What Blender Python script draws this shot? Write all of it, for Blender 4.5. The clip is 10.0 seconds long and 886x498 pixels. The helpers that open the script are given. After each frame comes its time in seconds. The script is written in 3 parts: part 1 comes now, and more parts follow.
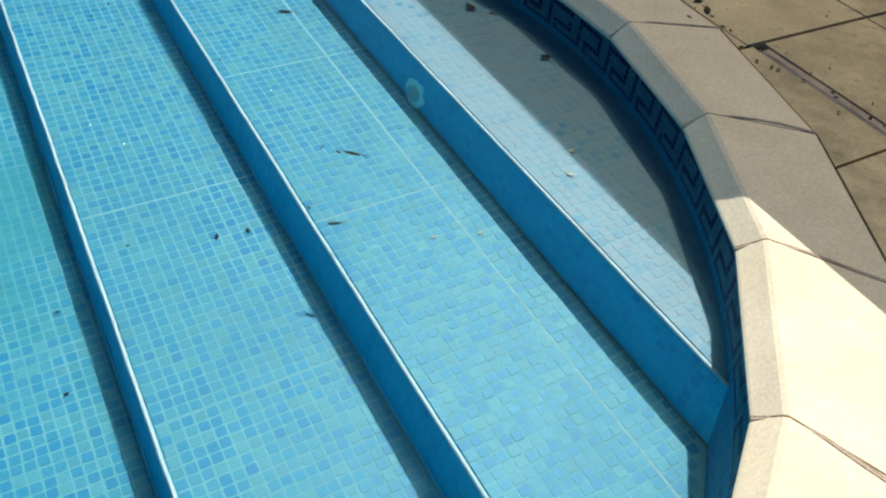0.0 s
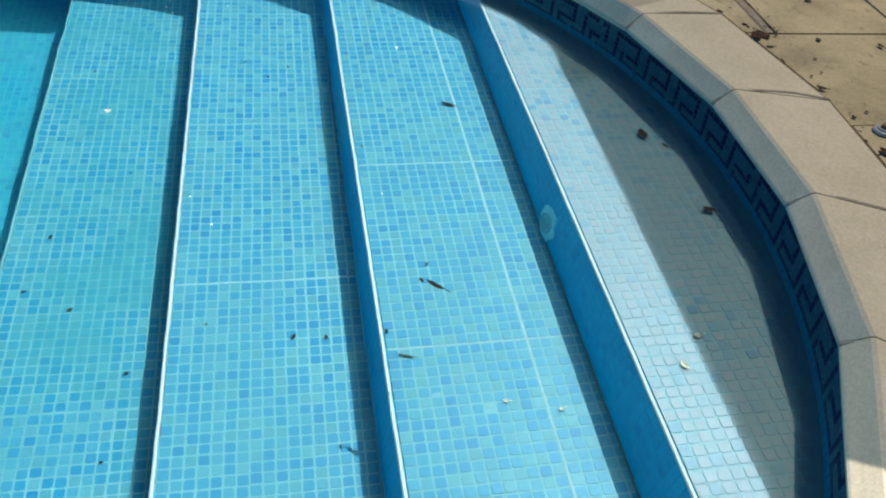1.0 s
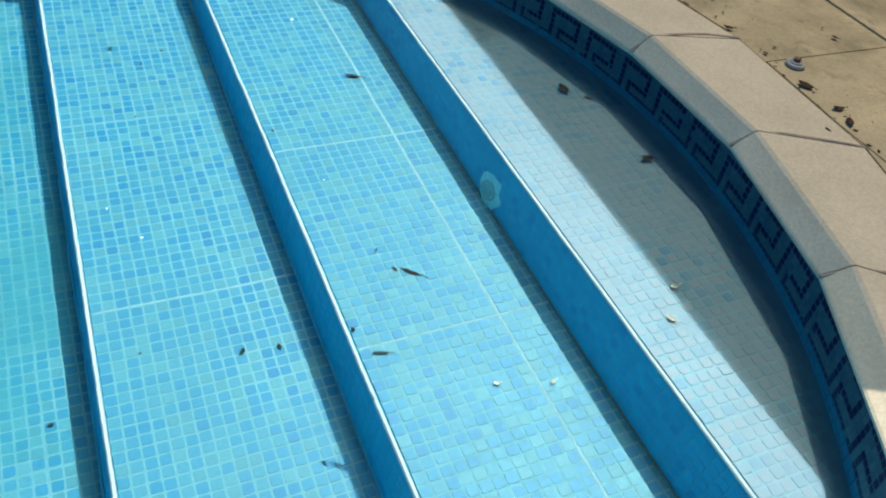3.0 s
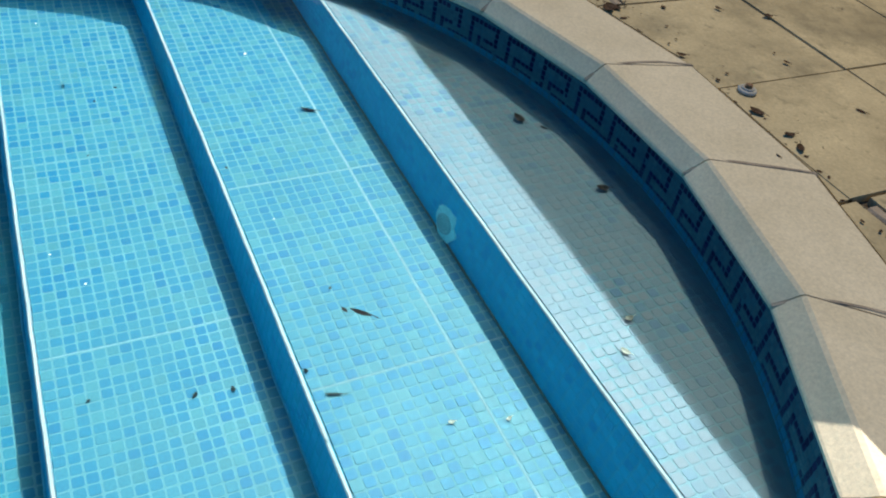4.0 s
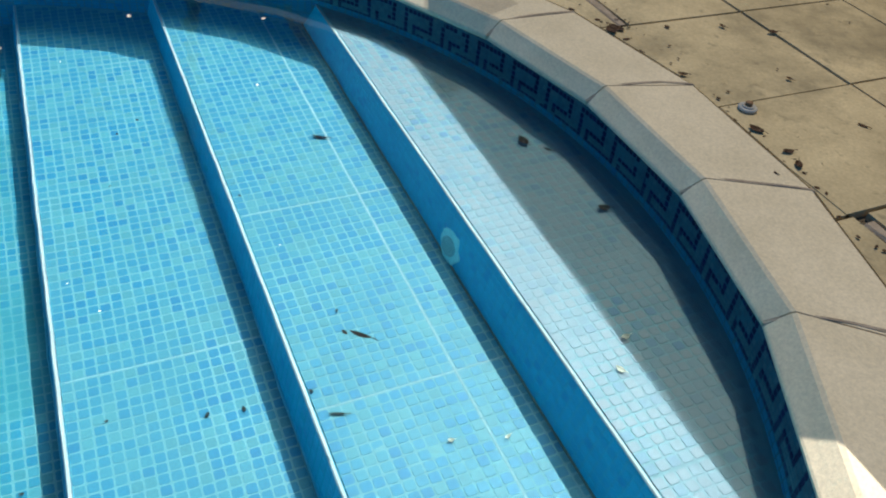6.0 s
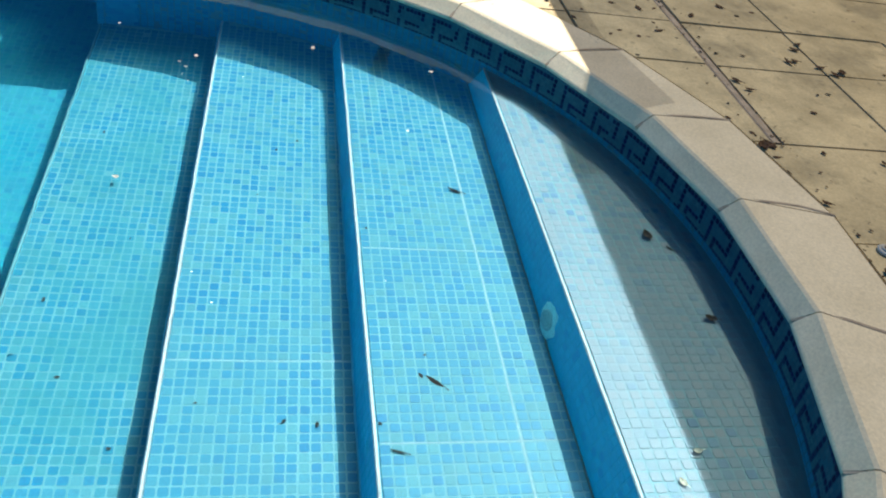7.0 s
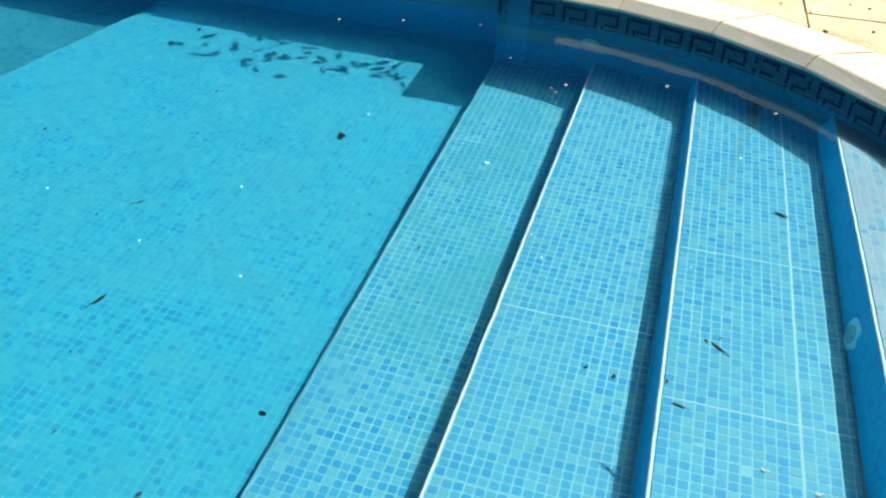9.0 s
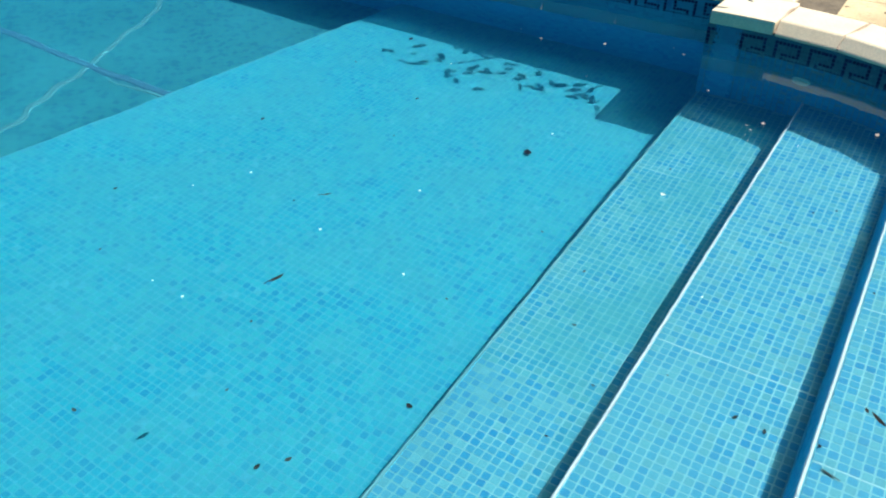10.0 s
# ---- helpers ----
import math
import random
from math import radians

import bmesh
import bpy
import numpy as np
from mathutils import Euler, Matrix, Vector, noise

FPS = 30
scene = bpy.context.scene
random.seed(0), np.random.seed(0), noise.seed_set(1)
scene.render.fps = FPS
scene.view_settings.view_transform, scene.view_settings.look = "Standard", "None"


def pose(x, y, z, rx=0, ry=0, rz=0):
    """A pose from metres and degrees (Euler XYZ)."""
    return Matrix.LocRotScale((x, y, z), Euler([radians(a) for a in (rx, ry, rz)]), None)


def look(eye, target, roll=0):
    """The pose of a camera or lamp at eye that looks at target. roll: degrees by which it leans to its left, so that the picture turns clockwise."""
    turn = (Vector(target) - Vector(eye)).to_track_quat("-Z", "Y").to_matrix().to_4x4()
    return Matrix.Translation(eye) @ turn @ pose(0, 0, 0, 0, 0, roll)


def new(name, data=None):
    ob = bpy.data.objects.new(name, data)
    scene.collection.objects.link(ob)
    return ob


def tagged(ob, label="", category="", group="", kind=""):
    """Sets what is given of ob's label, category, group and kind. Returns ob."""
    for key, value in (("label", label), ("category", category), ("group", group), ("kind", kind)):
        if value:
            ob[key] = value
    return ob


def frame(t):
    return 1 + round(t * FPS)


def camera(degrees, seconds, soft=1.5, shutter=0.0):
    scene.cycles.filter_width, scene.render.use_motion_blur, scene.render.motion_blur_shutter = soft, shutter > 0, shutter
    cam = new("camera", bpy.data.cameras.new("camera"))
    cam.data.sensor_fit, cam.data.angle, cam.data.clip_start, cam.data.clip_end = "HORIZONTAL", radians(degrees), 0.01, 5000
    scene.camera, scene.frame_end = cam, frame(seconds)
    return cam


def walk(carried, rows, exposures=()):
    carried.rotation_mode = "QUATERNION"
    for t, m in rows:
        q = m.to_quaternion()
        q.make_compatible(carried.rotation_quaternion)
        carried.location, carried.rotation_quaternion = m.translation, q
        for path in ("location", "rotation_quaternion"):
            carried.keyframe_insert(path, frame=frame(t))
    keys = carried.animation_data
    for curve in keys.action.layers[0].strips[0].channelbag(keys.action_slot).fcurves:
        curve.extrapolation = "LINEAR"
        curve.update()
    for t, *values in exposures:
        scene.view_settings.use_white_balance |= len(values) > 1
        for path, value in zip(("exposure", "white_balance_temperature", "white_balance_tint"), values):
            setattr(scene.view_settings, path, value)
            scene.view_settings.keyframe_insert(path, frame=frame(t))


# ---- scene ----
# ---- plan ----
CX, CY = 1.8625, 1.2939         # centre of the rounded end
RL, RW, RO = 1.7415, 1.7545, 2.020  # coping lip, tiled wall, outer edge of the coping
DECK = 0.133                    # deck above the water, which lies at z = 0
XF, XN = 3.94, -0.372           # long walls
YS = 1.385                      # short walls beside the rounded end
D = (-0.095, -0.289, -0.458, -0.623)   # treads
NY = (0.0, 0.481, 0.948, 1.387)        # nosings
NS = (0.0, 0.0004, -0.0152, -0.0048)   # slight skew of each nosing
FLOOR = -0.794
BATTER = (0.030, 0.016, 0.016, 0.014)   # how far each riser leans out at its foot
LOW = -0.98
YEND = 9.0
PITCH = 0.02605


def nosing(k, x):
    return NY[k] + (x - 2.0) * NS[k]


def floor_edge(x):
    return 3.60 - 0.160 * (x - 1.61)


# ---- camera ----
cam = camera(56.30, 10.0, soft=2.0)


def aim(x, y, z, yaw, pitch, roll):
    a, b = radians(yaw), radians(pitch)
    way = Vector((math.cos(b) * math.cos(a), math.cos(b) * math.sin(a), math.sin(b)))
    eye = Vector((x, y, z))
    return look(eye, eye + way, roll)


walk(cam, [(t, aim(*row)) for t, *row in (
    (0, 0.1838, 1.0595, 1.1387, -35.6615, -42.8966, 8.1858),
    (0.5, 0.3083, 0.7270, 1.1850, -20.25, -42.80, 8.0),
    (1, 0.3713, 0.6807, 1.1759, -14.8503, -41.8023, 7.3268),
    (1.5, 0.4104, 0.7831, 1.1711, -18.3272, -42.2392, 10.9665),
    (2, 0.4375, 0.7978, 1.1779, -20.2883, -41.4342, 10.493),
    (2.5, 0.4693, 0.8404, 1.1575, -21.3972, -43.0449, 9.3626),
    (3, 0.5539, 0.9, 1.0743, -30.6416, -42.0296, 10.6124),
    (3.2, 0.5614, 0.8757, 1.071, -32.243, -41.3739, 10.8206),
    (4.5, 0.5654, 0.8339, 1.124, -31.7764, -40.5281, 9.8967),
    (5, 0.5615, 0.8365, 1.1252, -31.5115, -40.5595, 9.4423),
    (6.3, 0.4972, 0.7716, 1.1748, -27.0064, -39.8909, 6.1759),
    (6.5, 0.4906, 0.7885, 1.1796, -24.9571, -39.6867, 6.2361),
    (6.7, 0.4644, 0.775, 1.1903, -20.7249, -39.3343, 7.5338),
    (7, 0.4364, 0.713, 1.2118, -15.1176, -37.4942, 11.526),
    (7.2, 0.4263, 0.6761, 1.2165, -10.7197, -37.6273, 11.0719),
    (7.5, 0.3695, 0.6311, 1.2109, -2.4803, -37.5882, 11.0549),
    (7.8, 0.3172, 0.6635, 1.2249, 5.2142, -38.0692, 7.5446),
    (8, 0.231, 0.6554, 1.2518, 7.6538, -37.1572, 5.4494),
    (8.5, 0.0453, 0.6553, 1.2379, 10.4119, -35.8437, 6.1855),
    (9, -0.0014, 0.6106, 1.2239, 15.2442, -34.6766, 2.4294),
    (9.5, 0.0045, 0.5503, 1.2441, 23.0576, -34.7052, 1.4658),
    (10, -0.0086, 0.5188, 1.2592, 31.2601, -34.0658, 0.9381)
)], exposures=((0, 0.37), (0.5, 0.50), (1, 0.58), (1.5, 0.72), (2, 0.72), (3, 0.68), (4.5, 0.62), (5, 0.54), (6.5, 0.74), (7.5, 0.84), (8.5, 0.78), (10, 0.70)))

# ---- light ----
SUN_X, SUN_Y = -0.36, 0.38      # how far the sunlight drifts per metre of fall
world = bpy.data.worlds.new("sky")
scene.world = world
world.use_nodes = True
sky = world.node_tree.nodes.new("ShaderNodeTexSky")
sky.sky_type, sky.sun_disc = "NISHITA", False
fall = Vector((SUN_X, SUN_Y, -1)).normalized()
sky.sun_elevation = math.asin(-fall.z)
sky.sun_rotation = math.atan2(-fall.x, -fall.y)
sky.altitude = 50
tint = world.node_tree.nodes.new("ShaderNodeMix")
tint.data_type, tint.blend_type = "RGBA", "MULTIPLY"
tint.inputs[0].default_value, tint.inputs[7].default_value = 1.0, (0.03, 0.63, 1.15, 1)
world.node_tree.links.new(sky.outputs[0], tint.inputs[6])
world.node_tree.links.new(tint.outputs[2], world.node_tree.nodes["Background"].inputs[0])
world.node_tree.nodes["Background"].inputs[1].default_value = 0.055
sun = new("sun", bpy.data.lights.new("sun", "SUN"))
sun.data.energy, sun.data.angle, sun.data.color = 4.9, radians(0.1), (1.0, 0.955, 0.90)
sun.matrix_world = look((0, 0, 20), Vector((0, 0, 20)) + fall)


# ---- materials ----
def mat(name, rough=0.6, metal=0.0, spec=0.5):
    m = bpy.data.materials.new(name)
    m.use_nodes = True
    nt = m.node_tree
    b = nt.nodes["Principled BSDF"]
    b.inputs["Roughness"].default_value = rough
    b.inputs["Metallic"].default_value = metal
    b.inputs["Specular IOR Level"].default_value = spec
    return m, nt, b


def node(nt, kind, **vals):
    n = nt.nodes.new("ShaderNode" + kind)
    for k, v in vals.items():
        n.inputs[k].default_value = v
    return n


def ramp(nt, stops, source, interp="LINEAR"):
    r = nt.nodes.new("ShaderNodeValToRGB")
    r.color_ramp.interpolation = interp
    el = r.color_ramp.elements
    while len(el) < len(stops):
        el.new(0.5)
    for e, (p, c) in zip(el, stops):
        e.position, e.color = p, (*c, 1)
    nt.links.new(source, r.inputs[0])
    return r


def mixed(nt, a, b, fac, blend="MIX"):
    m = nt.nodes.new("ShaderNodeMix")
    m.data_type, m.blend_type = "RGBA", blend
    for sock, v in ((m.inputs[6], a), (m.inputs[7], b)):
        if isinstance(v, tuple):
            sock.default_value = (*v, 1)
        else:
            nt.links.new(v, sock)
    if isinstance(fac, float):
        m.inputs[0].default_value = fac
    else:
        nt.links.new(fac, m.inputs[0])
    return m.outputs[2]


def noise_of(nt, scale, detail=4.0, rough=0.6, vec=None):
    n = node(nt, "TexNoise", Scale=scale, Detail=detail, Roughness=rough)
    if vec is None:
        vec = nt.nodes.new("ShaderNodeTexCoord").outputs["Object"]
    nt.links.new(vec, n.inputs["Vector"])
    return n.outputs["Fac"]


def world_pos(nt):
    return nt.nodes.new("ShaderNodeNewGeometry").outputs["Position"]


def bump(nt, b, height, strength, dist=0.002):
    n = node(nt, "Bump", Strength=strength, Distance=dist)
    nt.links.new(height, n.inputs["Height"])
    nt.links.new(n.outputs[0], b.inputs["Normal"])


TILE_MIX = ((0.0, (0.016, 0.145, 0.232)), (0.24, (0.030, 0.162, 0.228)), (0.44, (0.008, 0.135, 0.233)), (0.60, (0.050, 0.184, 0.224)), (0.70, (0.040, 0.162, 0.203)), (0.80, (0.004, 0.125, 0.231)), (0.93, (0.002, 0.112, 0.224)))
# top step: paler look of shallow water put into the tiles; silt film besides
SHALLOW_MIX = ((0.0, (0.1481, 0.182, 0.222)), (0.3, (0.1077, 0.170, 0.222)), (0.6, (0.1661, 0.182, 0.215)), (0.82, (0.0539, 0.146, 0.222)), (0.93, (0.0269, 0.119, 0.217)))
# floor tiles: the blue of the deeper water is put into their colour
DEEP_WATER_MIX = ((0.0, (0.0030, 0.156, 0.220)), (0.35, (0.0015, 0.145, 0.217)), (0.6, (0.0080, 0.170, 0.220)), (0.82, (0.0010, 0.131, 0.212)), (0.94, (0.0010, 0.118, 0.205)))
# risers: the blue light of underwater shade is put into the tile colour
RISER_SHADE_MIX = ((0.0, (0.0014, 0.376, 0.587)), (0.4, (0.0007, 0.346, 0.557)), (0.75, (0.0017, 0.408, 0.608)), (0.9, (0.0007, 0.293, 0.526)))
BORDER_MIX = ((0.0, (0.055, 0.145, 0.185)), (0.5, (0.046, 0.128, 0.168)), (0.8, (0.066, 0.162, 0.200)))


def filmed(nt, col, pos, film_col, most):
    """film_col in patches, over pieces and grout alike: pale settled dirt on the upper treads."""
    patch = ramp(nt, ((0.38, (most * 0.3,) * 3), (0.62, (most,) * 3)), noise_of(nt, 3.4, 5, 0.62, pos)).outputs[0]
    return mixed(nt, col, film_col, patch)


def mosaic(name, mix, single, film_col=(0.03, 0.165, 0.185), film_most=0.45):
    """Glazed glass mosaic, each piece of its own tone, with film_col in thin patches."""
    m, nt, b = mat(name, 0.42, 0.0, 0.12)
    src = nt.nodes.new("ShaderNodeObjectInfo").outputs["Random"] if single else nt.nodes.new("ShaderNodeNewGeometry").outputs["Random Per Island"]
    col = ramp(nt, mix, src, "CONSTANT").outputs[0]
    pos = world_pos(nt)
    grain = noise_of(nt, 160, 3, 0.7, pos)
    col = mixed(nt, col, ramp(nt, ((0.3, (0.80, 0.84, 0.86)), (0.7, (1.1, 1.1, 1.08))), grain).outputs[0], 1.0, "MULTIPLY")
    col = filmed(nt, col, pos, film_col, film_most)
    nt.links.new(col, b.inputs["Base Color"])
    bump(nt, b, grain, 0.25, 0.0006)
    return m


TILE_FILM, TOP_FILM, LOW_PATCH = ((0.046, 0.162, 0.198), 0.34), ((0.148, 0.178, 0.206), 0.80), ((0.020, 0.146, 0.172), 0.78)
TILE_ONE, TILE_MANY = mosaic("mosaic_piece", TILE_MIX, True, *TILE_FILM), mosaic("mosaic_sheet", TILE_MIX, False, *TILE_FILM)
FLOOR_ONE, FLOOR_MANY = mosaic("floor_mosaic_piece", DEEP_WATER_MIX, True), mosaic("floor_mosaic_sheet", DEEP_WATER_MIX, False)
WALL_MIX = ((0.0, (0.0017, 0.161, 0.301)), (0.4, (0.0017, 0.144, 0.281)), (0.75, (0.0031, 0.181, 0.314)), (0.9, (0.0014, 0.116, 0.260)))
WALL_MANY = mosaic("wall_mosaic", WALL_MIX, False, (0.0105, 0.154, 0.245), 0.3)
# lowest tread: tiles turn a darker green in patches
LOW_TREAD_MANY = mosaic("low_tread_mosaic_sheet", TILE_MIX, False, *LOW_PATCH)
RISER_MANY = mosaic("riser_mosaic", RISER_SHADE_MIX, False, (0.0028, 0.382, 0.547), 0.3)
SHALLOW_ONE, SHALLOW_MANY = mosaic("shallow_mosaic_piece", SHALLOW_MIX, True, *TOP_FILM), mosaic("shallow_mosaic_sheet", SHALLOW_MIX, False, *TOP_FILM)
BORDER_MANY = mosaic("border_mosaic", BORDER_MIX, False, (0.035, 0.08, 0.09), 0.2)
NAVY_MIX = ((0.0, (0.004, 0.010, 0.045)), (0.4, (0.006, 0.015, 0.06)), (0.8, (0.010, 0.022, 0.08)))
NAVY_ONE, NAVY_MANY = mosaic("navy_mosaic_piece", NAVY_MIX, True, (0.008, 0.016, 0.06), 0.3), mosaic("navy_mosaic_sheet", NAVY_MIX, False, (0.008, 0.016, 0.06), 0.3)


def plain(name, dark, light, rough=0.7, scale=6.0, fine=90.0, relief=0.3, stain=None, metal=0.0, film=None):
    m, nt, b = mat(name, rough, metal)
    pos = world_pos(nt)
    col = ramp(nt, ((0.32, dark), (0.68, light)), noise_of(nt, scale, 6, 0.65, pos)).outputs[0]
    g = noise_of(nt, fine, 4, 0.7, pos)
    col = mixed(nt, col, ramp(nt, ((0.3, (0.82, 0.82, 0.82)), (0.7, (1.08, 1.08, 1.08))), g).outputs[0], 1.0, "MULTIPLY")
    if stain:
        f = ramp(nt, ((0.50, (0, 0, 0)), (0.72, (0.8, 0.8, 0.8))), noise_of(nt, 2.7, 7, 0.7, pos)).outputs[0]
        col = mixed(nt, col, stain, f)
        spots = ramp(nt, ((0.60, (0, 0, 0)), (0.74, (0.6, 0.6, 0.6))), noise_of(nt, 26.0, 4, 0.6, pos)).outputs[0]
        col = mixed(nt, col, stain, spots)
    if film:
        col = filmed(nt, col, pos, *film)
    nt.links.new(col, b.inputs["Base Color"])
    bump(nt, b, g, relief, 0.002)
    return m


GROUTS = [plain("white_grout", (0.085, 0.222, 0.248), (0.115, 0.250, 0.272), 0.8, film=f) for f in (((0.148, 0.182, 0.208), 0.75), (TILE_FILM[0], 0.45), (TILE_FILM[0], 0.50), (LOW_PATCH[0], 0.85))]
LOW_BAND = plain("pale_low_band", (0.010, 0.110, 0.136), (0.018, 0.128, 0.152), 0.8, 14.0)
DARK_BAND = plain("dark_low_band", (0.0009, 0.062, 0.111), (0.0018, 0.086, 0.140), 0.8, 9.0)
# carries the same painted-in blue shade light as the riser tiles
RISER_GROUT = plain("riser_grout", (0.0028, 0.347, 0.510), (0.0070, 0.402, 0.547), 0.8)
WALL_GROUT = plain("wall_grout", (0.0210, 0.114, 0.160), (0.0385, 0.154, 0.199), 0.8)
# grout given the same deep-water blue as the floor tiles
FLOOR_GROUT = plain("floor_grout", (0.004, 0.148, 0.208), (0.010, 0.168, 0.220), 0.8)
TRIM = plain("white_trim", (0.2700, 0.315, 0.333), (0.3420, 0.360, 0.369), 0.6, relief=0.1)
COPING = plain("cast_stone", (0.6903, 0.569, 0.369), (0.8223, 0.683, 0.462), 0.8, 5.0, 140.0, 0.25)
SLAB = plain("paving_slab", (0.4402, 0.340, 0.182), (0.7403, 0.582, 0.325), 0.85, 3.2, 120.0, 0.4, (0.2001, 0.160, 0.089))
MORTAR = plain("joint_sand", (0.09, 0.07, 0.045), (0.2, 0.16, 0.1), 0.95, 12.0, 200.0, 0.8)
RENDERED = plain("ochre_render", (0.30, 0.25, 0.18), (0.38, 0.32, 0.24), 0.9)
LEAF = plain("dry_leaf", (0.04, 0.02, 0.010), (0.20, 0.09, 0.035), 0.7, 60.0, 300.0, 0.3)
DARK = plain("wet_debris", (0.004, 0.004, 0.004), (0.012, 0.010, 0.009), 0.9, 60.0)
WET_LEAF = plain("wet_brown_leaf", (0.012, 0.010, 0.006), (0.10, 0.055, 0.025), 0.6, 70.0, 300.0, 0.3)
SOAKED = plain("soaked_leaf", (0.012, 0.020, 0.018), (0.035, 0.045, 0.040), 0.8, 60.0)
GREEN = plain("green_leaf", (0.04, 0.08, 0.02), (0.08, 0.13, 0.04), 0.5, 20.0)
BARK = plain("bark", (0.1, 0.07, 0.05), (0.2, 0.15, 0.1), 0.9, 20.0)
FILLET = plain("brown_mortar", (0.36, 0.27, 0.18), (0.54, 0.42, 0.30), 0.9, 25.0, 220.0, 0.8)
SEAM = plain("pale_seam_grout", (0.17, 0.27, 0.29), (0.24, 0.31, 0.33), 0.8, 20.0)
SMEAR = plain("old_grout", (0.05, 0.36, 0.48), (0.12, 0.45, 0.56), 0.8, 30.0)
STAINED = plain("stained_sealant", (0.05, 0.11, 0.10), (0.13, 0.15, 0.11), 0.8, 30.0)
RUST = plain("rust", (0.20, 0.10, 0.05), (0.34, 0.2, 0.1), 0.9, 80.0)
PETAL = plain("pale_petal", (0.6, 0.52, 0.4), (0.78, 0.7, 0.6), 0.7, 80.0)
PLASTIC = plain("white_plastic", (0.4464, 0.429, 0.374), (0.4960, 0.464, 0.406), 0.35, relief=0.05)
INLET_SMEAR = plain("inlet_grout", (0.2250, 0.672, 0.684), (0.2970, 0.749, 0.738), 0.8, 60.0)
FITTING = plain("pale_fitting", (0.1663, 0.435, 0.458), (0.1966, 0.469, 0.480), 0.45, relief=0.1)


def shade_cloth(name, open_part):
    """Woven shade cloth: part of the sun comes straight through the weave, part glows through the threads."""
    m, nt, b = mat(name, 0.9)
    tl = node(nt, "BsdfTranslucent", Color=(0.10, 0.093, 0.08, 1))
    df = node(nt, "BsdfDiffuse", Color=(0.12, 0.11, 0.10, 1))
    weave = node(nt, "BsdfTransparent", Color=(1.0, 0.92, 0.76, 1))
    cloth, both = node(nt, "MixShader", Fac=0.25), node(nt, "MixShader", Fac=open_part)
    for a, c in ((tl.outputs[0], cloth.inputs[1]), (df.outputs[0], cloth.inputs[2]), (cloth.outputs[0], both.inputs[1]),
                 (weave.outputs[0], both.inputs[2]), (both.outputs[0], nt.nodes["Material Output"].inputs[0])):
        nt.links.new(a, c)
    return m


FABRIC, HEM = shade_cloth("shade_cloth", 0.245), shade_cloth("double_shade_cloth", 0.70)

WATER, nt, b = mat("water", 0.0)
nt.nodes.remove(b)
glass = node(nt, "BsdfGlass", Color=(0.75, 0.97, 1.0, 1), Roughness=0.0, IOR=1.333)
pos = world_pos(nt)
n1 = node(nt, "Bump", Strength=0.07, Distance=0.012)
wave = nt.nodes.new("ShaderNodeMath")
wave.operation, wave.inputs[1].default_value = "MULTIPLY_ADD", 0.16
nt.links.new(noise_of(nt, 24.0, 2, 0.5, pos), wave.inputs[0])
nt.links.new(noise_of(nt, 6.0, 2, 0.5, pos), wave.inputs[2])
nt.links.new(wave.outputs[0], n1.inputs["Height"])
nt.links.new(n1.outputs[0], glass.inputs["Normal"])
nt.links.new(glass.outputs[0], nt.nodes["Material Output"].inputs[0])


# ---- builders ----
def obj(name, bm_, material, parent=None, label=""):
    me = bpy.data.meshes.new(name)
    bm_.to_mesh(me)
    bm_.free()
    me.materials.append(material)
    ob = new(name, me)
    if parent is not None:
        ob.parent = parent
    if label:
        ob["label"] = label
    return ob


def part(name, bm_, material, parent, label=""):
    return obj(name, bm_, material, parent, label)


def empty(name, at=(0, 0, 0)):
    e = new(name)
    e.location = at
    return e


def prism(bm_, pts, z0, z1):
    """An upright block over the outline pts."""
    lo = [bm_.verts.new((x, y, z0)) for x, y in pts]
    hi = [bm_.verts.new((x, y, z1)) for x, y in pts]
    bm_.faces.new(hi)
    bm_.faces.new(lo[::-1])
    n = len(pts)
    for i in range(n):
        j = (i + 1) % n
        bm_.faces.new((lo[i], lo[j], hi[j], hi[i]))


def arc(r, a0, a1, n):
    return [(CX + r * math.cos(radians(a0 + (a1 - a0) * i / n)), CY + r * math.sin(radians(a0 + (a1 - a0) * i / n))) for i in range(n + 1)]


def soften(bm_, width, segs=2, angle=0.6):
    edges = [e for e in bm_.edges if len(e.link_faces) == 2 and e.calc_face_angle() > angle]
    bmesh.ops.bevel(bm_, geom=edges, offset=width, segments=segs, affect="EDGES", profile=0.6)


# One mosaic piece: a square with worn corners and sloping sides, open below.
HT = 0.0121


def piece_shape(h=HT, rise=0.0017, cut=0.0028, slope=0.0012):
    def ring(a, c, z):
        b = a - c
        return [(a, -b, z), (a, b, z), (b, a, z), (-b, a, z), (-a, b, z), (-a, -b, z), (-b, -a, z), (b, -a, z)]
    v = ring(h, cut, -0.002) + ring(h - slope, cut, rise)
    f = [(a, (a + 1) % 8, 8 + (a + 1) % 8, 8 + a) for a in range(8)] + [(8, 9, 10, 15), (15, 10, 11, 14), (14, 11, 12, 13)]
    return np.array(v), f


PV, PF = piece_shape()


